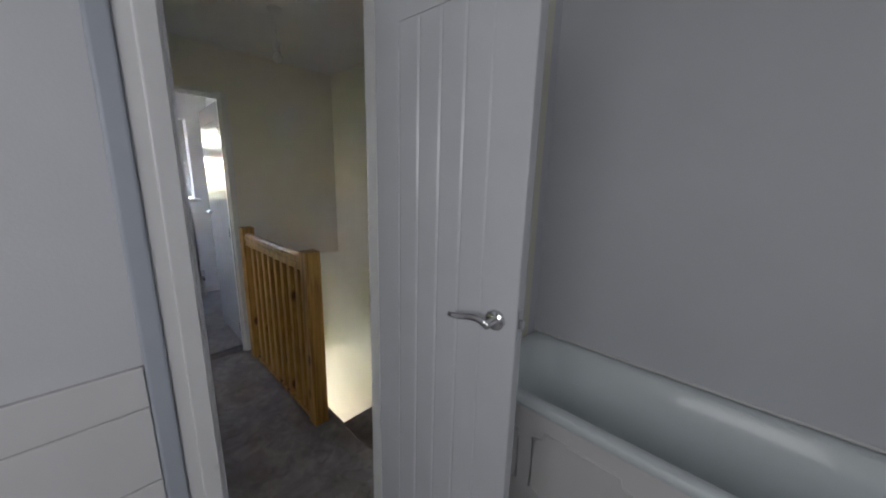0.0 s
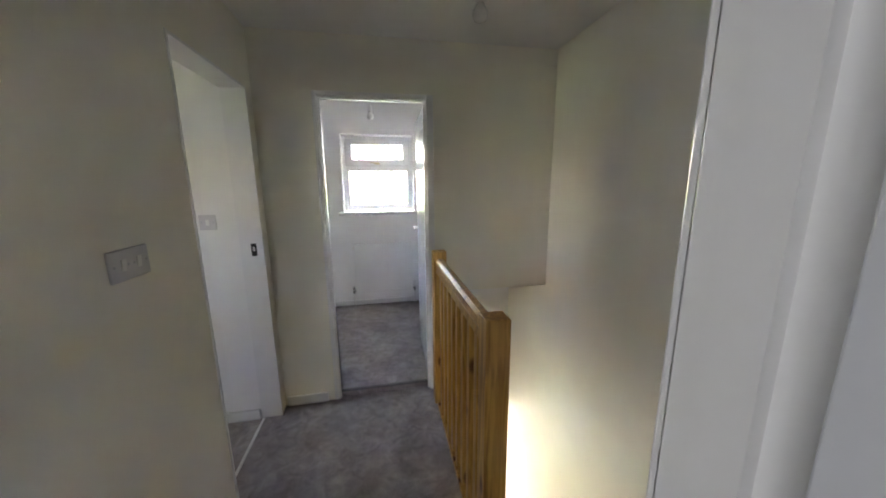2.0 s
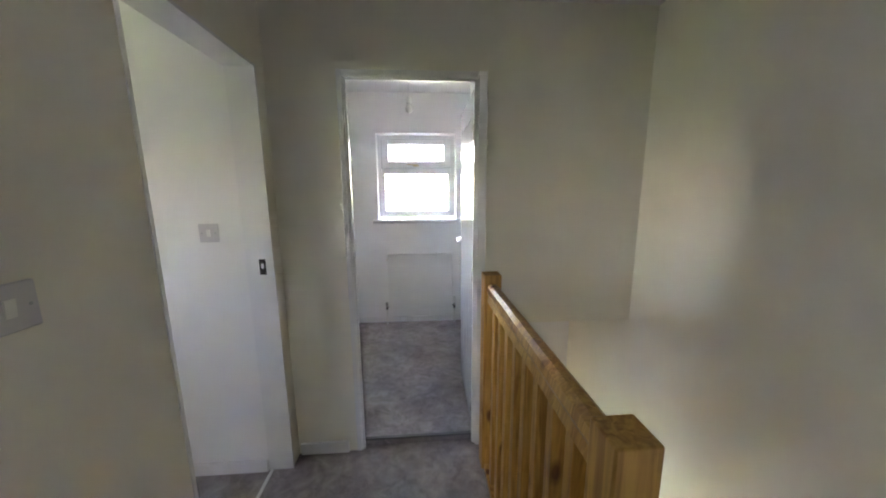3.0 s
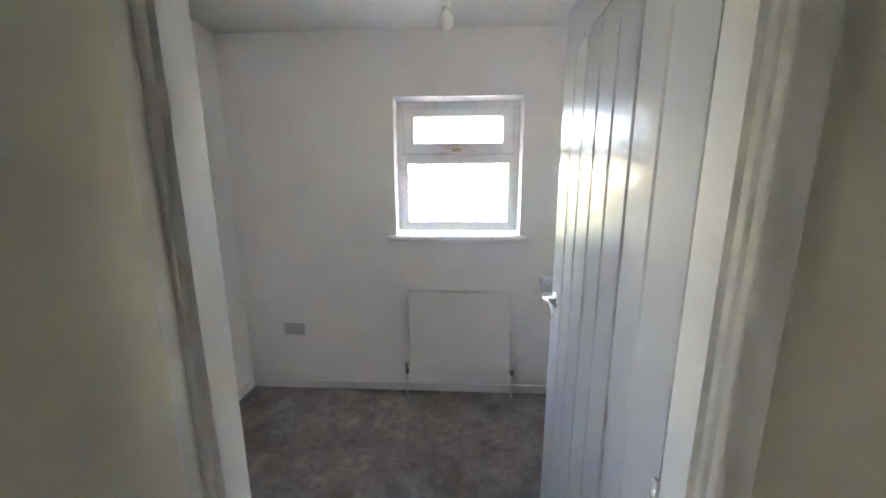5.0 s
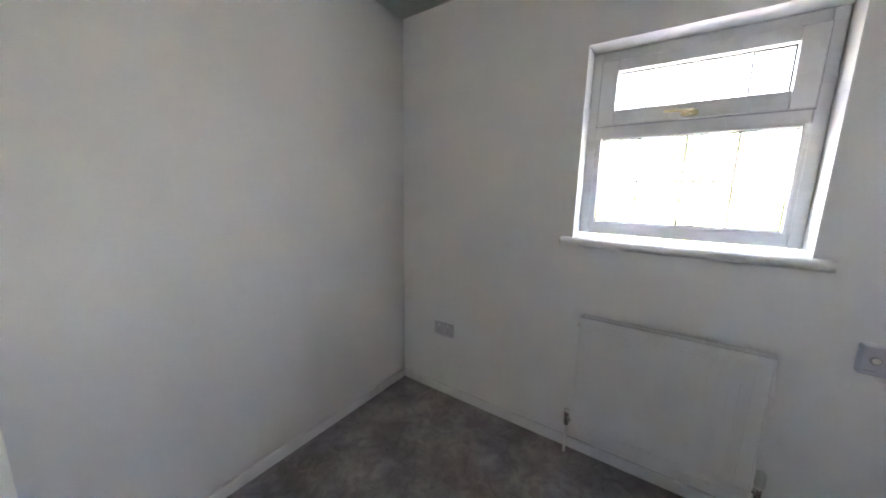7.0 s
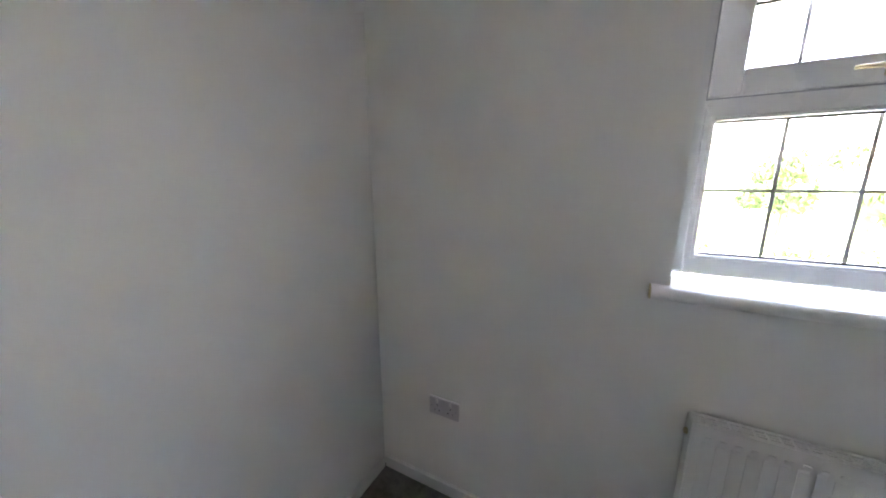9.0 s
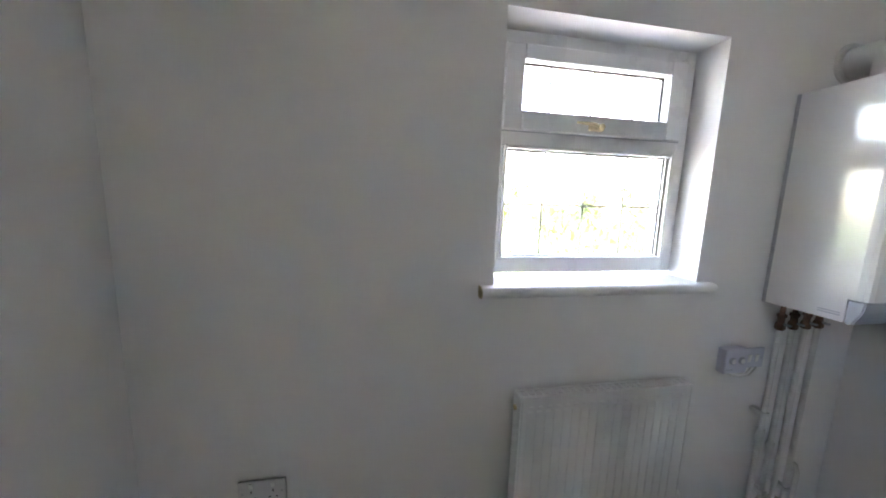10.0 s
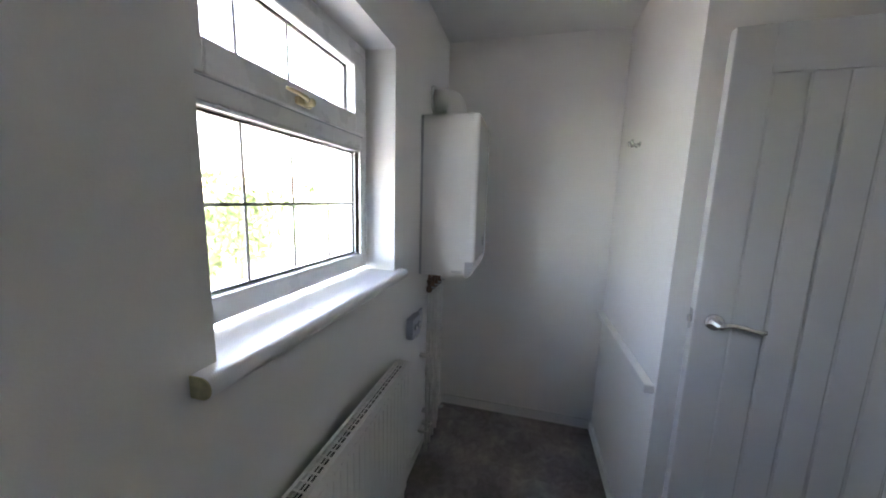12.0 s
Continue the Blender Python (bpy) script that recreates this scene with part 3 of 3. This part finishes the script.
# ---- radiator ----
rad = thing("radiator", "white single-panel radiator under the window with slotted top", "radiator")
rx0, rx1, rz0, rz1, ry0, ry1 = -.565, .105, .215, .808, 1.690, 1.745
part("front_panel", boxes((rx0, rx1, ry0, ry0 + .012, rz0, rz1 - .006), bevel=.005), M_RAD, rad)
k = 0
x = rx0 + .022
while x < rx1 - .03:
    part("rib", prism([(ry0 + .001, .255), (ry0 - .002, .262), (ry0 - .002, rz1 - .055), (ry0 + .001, rz1 - .045)], "x", x, x + .020), M_RAD, rad)
    x += .0333
x = rx0 + .028
while x < rx1 - .03:
    for z in (.243, rz1 - .037):
        part("dimple", boxes((x, x + .016, ry0 - .0025, ry0 + .001, z - .004, z + .004), bevel=.0012, seg=1), M_RAD, rad)
    x += .0333
part("back_panel", boxes((rx0 + .01, rx1 - .01, ry1 - .012, ry1, rz0, rz1 - .01), bevel=.004), M_RAD, rad)
part("side_cover", boxes((rx0 - .006, rx0 + .001, ry0, ry1, rz0 + .03, rz1), bevel=.002), M_RAD, rad)
part("side_cover", boxes((rx1 - .001, rx1 + .006, ry0, ry1, rz0 + .03, rz1), bevel=.002), M_RAD, rad)
gr = bmesh.new()
add_box(gr, rx0, rx1, ry0, ry0 + .014, rz1 - .012, rz1)
add_box(gr, rx0, rx1, ry1 - .010, ry1, rz1 - .012, rz1)
for fy in (1 / 3, 2 / 3):
    yc = ry0 + .014 + (ry1 - ry0 - .024) * fy
    add_box(gr, rx0, rx1, yc - .0016, yc + .0016, rz1 - .004, rz1 - .001)
part("top_grille", gr, M_RAD, rad)
part("grille_shadow_gap", boxes((rx0 + .002, rx1 - .002, ry0 + .013, ry1 - .011, rz1 - .034, rz1 - .020)), M_DARK, rad)
x = rx0 + .004
while x < rx1:
    part("grille_bar", boxes((x, x + .005, ry0 + .013, ry1 - .009, rz1 - .004, rz1 - .0015)), M_RAD, rad)
    x += .0262
part("air_plug", lathe([(.009, 0), (.009, .008), (.005, .010)], 12, Matrix.Translation((rx0 - .005, ry0 + .030, rz1 - .05)) @ pose(0, 0, 0, 0, -90)), M_BRASS, rad, "brass bleed plug", True)
for x, s in ((rx0, -1), (rx1, 1)):
    v = part("valve", tube([(x, 1.72, .238), (x + s * .035, 1.72, .238)], .010, 12), M_CHROME, rad, "chrome radiator valve", True)
    part("valve_body", lathe([(.011, .205), (.013, .21), (.013, .262), (.009, .268)], 14, Matrix.Translation((x + s * .03, 1.72, 0))), M_CHROME, v, smooth=True)
    part("valve_cap", lathe([(.015, .262), (.017, .27), (.016, .325 if s > 0 else .285), (.010, .332 if s > 0 else .289)], 16, Matrix.Translation((x + s * .03, 1.72, 0))), M_PLASTIC if s > 0 else M_CHROME, v, smooth=True)
    part("tail_pipe", tube([(x + s * .03, 1.72, 0), (x + s * .03, 1.72, .21)], .0075, 12), M_PIPE, rad, smooth=True)
for x in (rx0 + .12, rx1 - .12):
    part("wall_bracket", boxes((x - .02, x + .02, ry1 - .002, YW + .001, .27, .74)), M_RAD, rad)

# ---- boiler ----
bo = thing("boiler", "white glossy wall-hung combi boiler with grey lower flap", "boiler")
x0, x1, y0, y1, z0, z1 = .488, .938, 1.495, YW, 1.092, 1.882
prof = [(y1 - .012, z0), (y1 - .012, z1), (y0 + .03, z1), (y0 + .008, z1 - .008), (y0, z1 - .03), (y0, 1.172), (y0 + .012, z0)]
part("case", prism([(x0, y1 - .012), (x0, y0 + .028), (x0 + .004, y0 + .012), (x0 + .012, y0 + .004), (x0 + .028, y0), (x1 - .028, y0), (x1 - .012, y0 + .004), (x1 - .004, y0 + .012), (x1, y0 + .028), (x1, y1 - .012)], "z", 1.172, z1), M_ENAMEL, bo)
part("case_lower", boxes((x0, x1, y0 + .045, y1 - .012, z0, 1.1725)), M_ENAMEL, bo)
part("flap", prism([(y0 + .002, 1.170), (y0 + .006, 1.135), (y0 + .025, z0 - .004), (y0 + .046, z0 - .004), (y0 + .046, 1.170)], "x", x0 + .001, x1 - .001, bevel=.004), M_GREY, bo, "grey plastic control flap")
part("seam", boxes((x0 - .0015, x0 + .01, y1 - .0125, y1 - .0005, z0, z1)), M_GREY, bo)
lg = part("badge", boxes((.775, .797, y0 - .002, y0 + .001, 1.225, 1.275), bevel=.0005), M_DARK, bo, "small dark badge")
part("badge_dot", lathe([(.006, 0), (.006, .001)], 12, Matrix.Translation((.786, y0 - .002, 1.261)) @ pose(0, 0, 0, 90)), M_LILAC, lg)
part("badge_dot", lathe([(.006, 0), (.006, .001)], 12, Matrix.Translation((.786, y0 - .002, 1.240)) @ pose(0, 0, 0, 90)), M_LILAC, lg)
for k in range(2):
    part("print_line", boxes((x0 - .0008, x0 + .001, y0 + .055, y0 + .115, 1.112 + k * .008, 1.115 + k * .008)), M_GREY, bo)
fl = part("flue", tube([(.70, 1.655, 1.880), (.70, 1.655, 1.945), (.70, 1.660, 1.975), (.70, 1.675, 1.995), (.70, 1.70, 2.005), (.70, YW + .01, 2.008)], .054, 24), M_PLASTIC, bo, "white flue elbow into the wall", True)
part("collar", lathe([(.066, 0), (.066, .02), (.056, .025)], 24, Matrix.Translation((.70, 1.655, z1 - .001))), M_PLASTIC, fl, smooth=True)
part("wall_ring", lathe([(.072, 0), (.070, .012), (.055, .014)], 24, Matrix.Translation((.70, YW + .001, 2.008)) @ pose(0, 0, 0, 90)), M_PLASTIC, fl, smooth=True)
part("test_cap", lathe([(.014, 0), (.014, .022), (.009, .026)], 14, Matrix.Translation((.60, 1.60, z1 - .001))), M_COPPER, bo, smooth=True)

pp = thing("boiler_pipes", "row of white painted pipes running down from the boiler", "pipes")
for k, x in enumerate((.535, .600, .665, .730)):
    part("pipe", tube([(x, 1.735, 0), (x, 1.735, 1.00)], .0095, 12), M_PIPE, pp, smooth=True)
    part("tail", tube([(x, 1.735, 1.0), (x, 1.735, 1.093)], .0085, 12), M_COPPER, pp, "bare copper tail", True)
    va = part("isolating_valve", lathe([(.012, .985), (.016, .99), (.016, 1.01), (.011, 1.02), (.011, 1.035), (.015, 1.04), (.015, 1.052)], 6, Matrix.Translation((x, 1.735, 0))), M_COPPER, pp)
    part("valve_lever", boxes((x - .004, x + .004, 1.700, 1.725, 1.008, 1.016), bevel=.001), M_GREY, va)
part("drain_pipe", tube([(.80, 1.745, 0), (.80, 1.745, .30), (.80, 1.755, .33), (.80, YW, .335)], .009, 12), M_PIPE, pp, smooth=True)
part("drain_cock", tube([(.80, 1.735, .13), (.83, 1.715, .13)], .008, 10), M_GREY, pp, smooth=True)
for z in (.16, .24, .62):
    for x in ((.535, .600, .665, .730) if z < .2 else (.600, .730) if z < .3 else (.535,)):
        part("pipe_clip", boxes((x - .015, x + .015, 1.722, YW + .001, z - .008, z + .008), bevel=.003), M_PIPE, pp)
for x, z in ((.570, .50), (.57, .43)):
    part("coupling", lathe([(.014, z), (.014, z + .05)], 10, Matrix.Translation((.535 if z > .45 else .60, 1.735, 0))), M_PIPE, pp, smooth=True)

# ---- heating timer and spur ----
tm = thing("heating_timer", "pale grey heating timer with two dials on the wall", "timer", m=pose(.365, YW, .855))
part("body", boxes((-.055, .055, -.036, 0, -.052, .052), bevel=.006), M_LILAC, tm)
for x in (-.022, .022):
    dl = part("dial", lathe([(.015, 0), (.015, .006), (.012, .008)], 20, Matrix.Translation((x, -.035, .004)) @ pose(0, 0, 0, 90)), M_GREY, tm, "grey ring dial", True)
    part("dial_face", lathe([(.010, 0), (.010, .001)], 16, Matrix.Translation((x, -.043, .004)) @ pose(0, 0, 0, 90)), M_PLASTIC, dl)
part("print_line", boxes((-.045, -.015, -.0368, -.0358, -.036, -.032)), M_GREY, tm)
plate("fused_spur", "white double fused spur plate beside the heating timer", "socket", .110, .086, pose(.482, YW, .850), rockers=2, mat=M_LILAC)
cb = thing("timer_cable", "loop of white cable under the timer", "cable")
part("cable", tube([(.35, YW - .012, .805), (.37, YW - .014, .785), (.42, YW - .014, .772), (.47, YW - .014, .778), (.50, YW - .012, .809)], .0035, 8), M_PIPE, cb, smooth=True)
part("cable", tube([(.38, YW - .012, .805), (.41, YW - .016, .790), (.45, YW - .016, .788), (.475, YW - .012, .809)], .0035, 8), M_PIPE, cb, smooth=True)

# ---- hooks ----
hk = thing("coat_hooks", "pair of small chrome hooks screwed to the wall", "hook")
for x in (.655, .70):
    h1 = part("hook", tube([(x, BY, 1.76), (x, BY + .022, 1.757), (x, BY + .034, 1.765), (x, BY + .036, 1.780)], .006, 8), M_CHROME, hk, smooth=True)
    part("hook_base", lathe([(.012, 0), (.012, .004), (.006, .006)], 14, Matrix.Translation((x, BY, 1.76)) @ pose(0, 0, 0, -90)), M_CHROME, h1, smooth=True)

# ---- bath ----
ba = thing("bath", "white acrylic bath with a moulded side panel", "bath")
bx0, bx1, by0, by1, bz = .49, 1.125, -3.75, YB - .105, .555


def bath_shell():
    bm = bmesh.new()

    def ring(inset, z, r, n=6):
        pts = []
        xa, xb, ya, yb = bx0 + inset, bx1 - inset, by0 + inset, by1 - inset
        for cx, cy, a0 in ((xb - r, yb - r, 0), (xa + r, yb - r, 90), (xa + r, ya + r, 180), (xb - r, ya + r, 270)):
            for k in range(n):
                a = radians(a0 + 90 * k / (n - 1))
                pts.append(bm.verts.new((cx + r * math.cos(a), cy + r * math.sin(a), z)))
        return pts
    rings = [ring(.006, bz - .045, .006), ring(0, bz - .040, .008), ring(0, bz - .008, .010), ring(.008, bz, .012), ring(.050, bz, .10), ring(.062, bz - .010, .11), ring(.085, bz - .18, .12), ring(.12, bz - .36, .13), ring(.20, bz - .40, .08)]
    for a, b in zip(rings, rings[1:]):
        for k in range(len(a)):
            bm.faces.new((a[k], a[(k + 1) % len(a)], b[(k + 1) % len(b)], b[k]))
    bm.faces.new(rings[-1])
    bmesh.ops.recalc_face_normals(bm, faces=bm.faces)
    return bm


part("shell", bath_shell(), M_ACRYLIC, ba, "glossy pale acrylic tub", True)
part("side_panel", boxes((bx0 + .012, bx0 + .022, by0, by1, 0, bz - .041), bevel=.002), M_PANEL, ba, "white moulded plastic bath panel")


def moulding(ya, yb, za, zb):
    """A raised bead round a field with notched corners."""
    c = .045
    loop = [(ya + c, za), (yb - c, za), (yb - c + .006, za + c * .75), (yb, za + c), (yb, zb - c), (yb - c + .006, zb - c * .75), (yb - c, zb), (ya + c, zb), (ya + c - .006, zb - c * .75), (ya, zb - c), (ya, za + c), (ya + c - .006, za + c * .75), (ya + c, za)]
    return tube([(bx0 + .011, y, z) for y, z in loop], .0075, 8)


for ya, yb in ((by1 - .27, by1 - .05), (by1 - .72, by1 - .34), (by1 - 1.30, by1 - .80)):
    part("panel_moulding", moulding(ya, yb, .10, .43), M_PANEL, ba, smooth=True)
structure("trim_bath_seal", boxes((1.116, 1.130, by0, by1, bz, bz + .014), bevel=.005), M_PLASTIC, "white sealant trim along the bath edge", "trim")

# ---- outside ----
structure("ground", boxes((-600, 600, -600, 900, -3.05, -2.95)), M_GRASS, "grass reaching to the horizon", "ground")
# unseen grey sheet, added so bounce through the window is neutral, not green
structure("bounce_ground", boxes((-30, 30, 2.1, 12.1, -2.96, -2.93)), material("neutral_bounce_grey", (0.34, 0.335, 0.33), 0.85, vary=.15, scale=1.2, bump=.3, fine=60), "grey sheet between house and pavement, added to bounce neutral daylight", "pavement")
structure("road", boxes((-80, 80, 14.0, 19.5, -2.945, -2.93)), M_ROAD, "asphalt street in front of the house", "road")
structure("pavement", boxes((-80, 80, 12.2, 13.9, -2.94, -2.83)), material("concrete_paving", (0.36, 0.35, 0.33), 0.85, vary=.12, scale=2), "concrete pavement with kerb", "pavement")


def leaf_cloud(center, radii, count, size, seed, bm):
    rnd = random.Random(seed)
    lumps = [(Vector((rnd.uniform(-.7, .7), rnd.uniform(-.7, .7), rnd.uniform(-.6, .8))), rnd.uniform(.3, .55)) for _ in range(11)]
    for _ in range(count):
        c, r = rnd.choice(lumps)
        d = Vector((rnd.gauss(0, 1), rnd.gauss(0, 1), rnd.gauss(0, 1))).normalized() * r * rnd.uniform(.6, 1.05)
        p = Vector(center) + Vector(((c + d)[i] * radii[i] for i in range(3)))
        q = Euler((rnd.uniform(0, 6), rnd.uniform(0, 6), rnd.uniform(0, 6))).to_matrix()
        s = size * rnd.uniform(.6, 1.3)
        vs = [bm.verts.new(p + q @ Vector(v) * s) for v in ((-.5, 0, 0), (0, -.28, .06), (.5, 0, 0), (0, .28, .06))]
        bm.faces.new(vs)
    return bm


def tree(x, y, h, spread, mat, label, seed, leaves=2600):
    t = thing("tree", label, "tree", m=pose(x, y, -2.95))
    rnd = random.Random(seed)
    tr = tube([(0, 0, -.05), (.04, 0, h * .2), (.0, .05, h * .4), (.05, 0, h * .75)], h * .028, 10, taper=.3)
    for k in range(7):
        a, z = rnd.uniform(0, 6.3), h * rnd.uniform(.3, .55)
        tube([(0, 0, z), (math.cos(a) * spread * .4, math.sin(a) * spread * .4, z + h * .15), (math.cos(a) * spread * .75, math.sin(a) * spread * .75, z + h * .25)], h * .011, 6, tr, .3)
    part("trunk", tr, M_BARK, t)
    part("crown", leaf_cloud((0, 0, h * .66), (spread, spread, h * .36), leaves, .34, seed, bmesh.new()), mat, t)


tree(-6.5, 24, 5.2, 2.0, M_REDLEAF, "copper-leaved garden tree across the street", 3)
tree(-14, 34, 11, 4.2, M_LEAF, "tall green tree behind the street", 4)
tree(-7, 40, 11.5, 4.5, M_LEAF, "broad green tree behind the street", 5)
tree(2, 42, 11, 4.5, M_LEAF, "broad green tree behind the street", 6)
tree(9, 30, 6.5, 2.6, M_LEAF, "round green garden tree", 7)
tree(14, 22, 5.0, 2.2, M_LEAF, "low green garden tree", 8)
tree(6.2, 11.5, 4.3, 2.2, M_LEAF, "bushy green tree in the front garden", 9, 800)
tree(11, 14, 5.2, 2.6, M_LEAF, "bushy green tree in the front garden", 10, 800)
hd = thing("hedge", "clipped green hedge along the far gardens", "hedge")
bm = bmesh.new()
for k in range(14):
    leaf_cloud((-20 + k * 3.0, 21.8, -2.3), (2.0, .7, .75), 420, .26, 20 + k, bm)
part("foliage", bm, M_LEAF, hd)

car = thing("parked_car", "dark parked hatchback at the kerb", "car", m=pose(-13.5, 18.2, -2.93))
part("body", prism([(-2.0, .25), (-2.05, .6), (-1.9, .85), (-1.2, .95), (-.6, 1.40), (.9, 1.42), (1.7, .98), (2.0, .85), (2.05, .4), (1.95, .22)], "y", -.85, .85, bevel=.06), M_CAR, car)
part("side_glass", prism([(-1.05, .97), (-.52, 1.33), (.85, 1.35), (1.45, 1.0)], "y", -.875, -.855), M_SEAL, car)
for x in (-1.3, 1.3):
    for y in (-.80, .80):
        wh = part("wheel", lathe([(.20, -.09), (.30, -.08), (.31, 0), (.30, .08), (.20, .09)], 20, Matrix.Translation((x, y, .31)) @ pose(0, 0, 0, 90)), M_RUBBER, car, smooth=True)
        part("rim", lathe([(.19, -.095), (.19, .095)], 16, Matrix.Translation((x, y, .31)) @ pose(0, 0, 0, 90)), M_GREY, wh)

# ---- wall tiles in the bathroom, last ----
wt = tagged(new("wall_tiles"), "white glazed tiles covering the lower bathroom wall", "wall tiles", kind="structure")
part("grout", boxes((-1.8, -.623, YT - .006, YB - .1005, 0, 1.061)), M_GROUT, wt)
TW, rows = .298, ((.972, 1.061), (.794, .968), (.616, .790), (.438, .612), (.260, .434), (.082, .256), (0.004, .078))
for z0, z1 in rows:
    h = z1 - z0
    me = bpy.data.meshes.new("tile")
    bm = boxes((0, TW, 0, .006, 0, h), bevel=.0015, seg=1)
    bm.to_mesh(me)
    bm.free()
    me.materials.append(M_TILE)
    x = -.624 - TW
    while x > -1.8:
        o = new("tile", me)
        o.parent = wt
        o.location = (x, YT - .0105, z0)
        x -= TW + .004
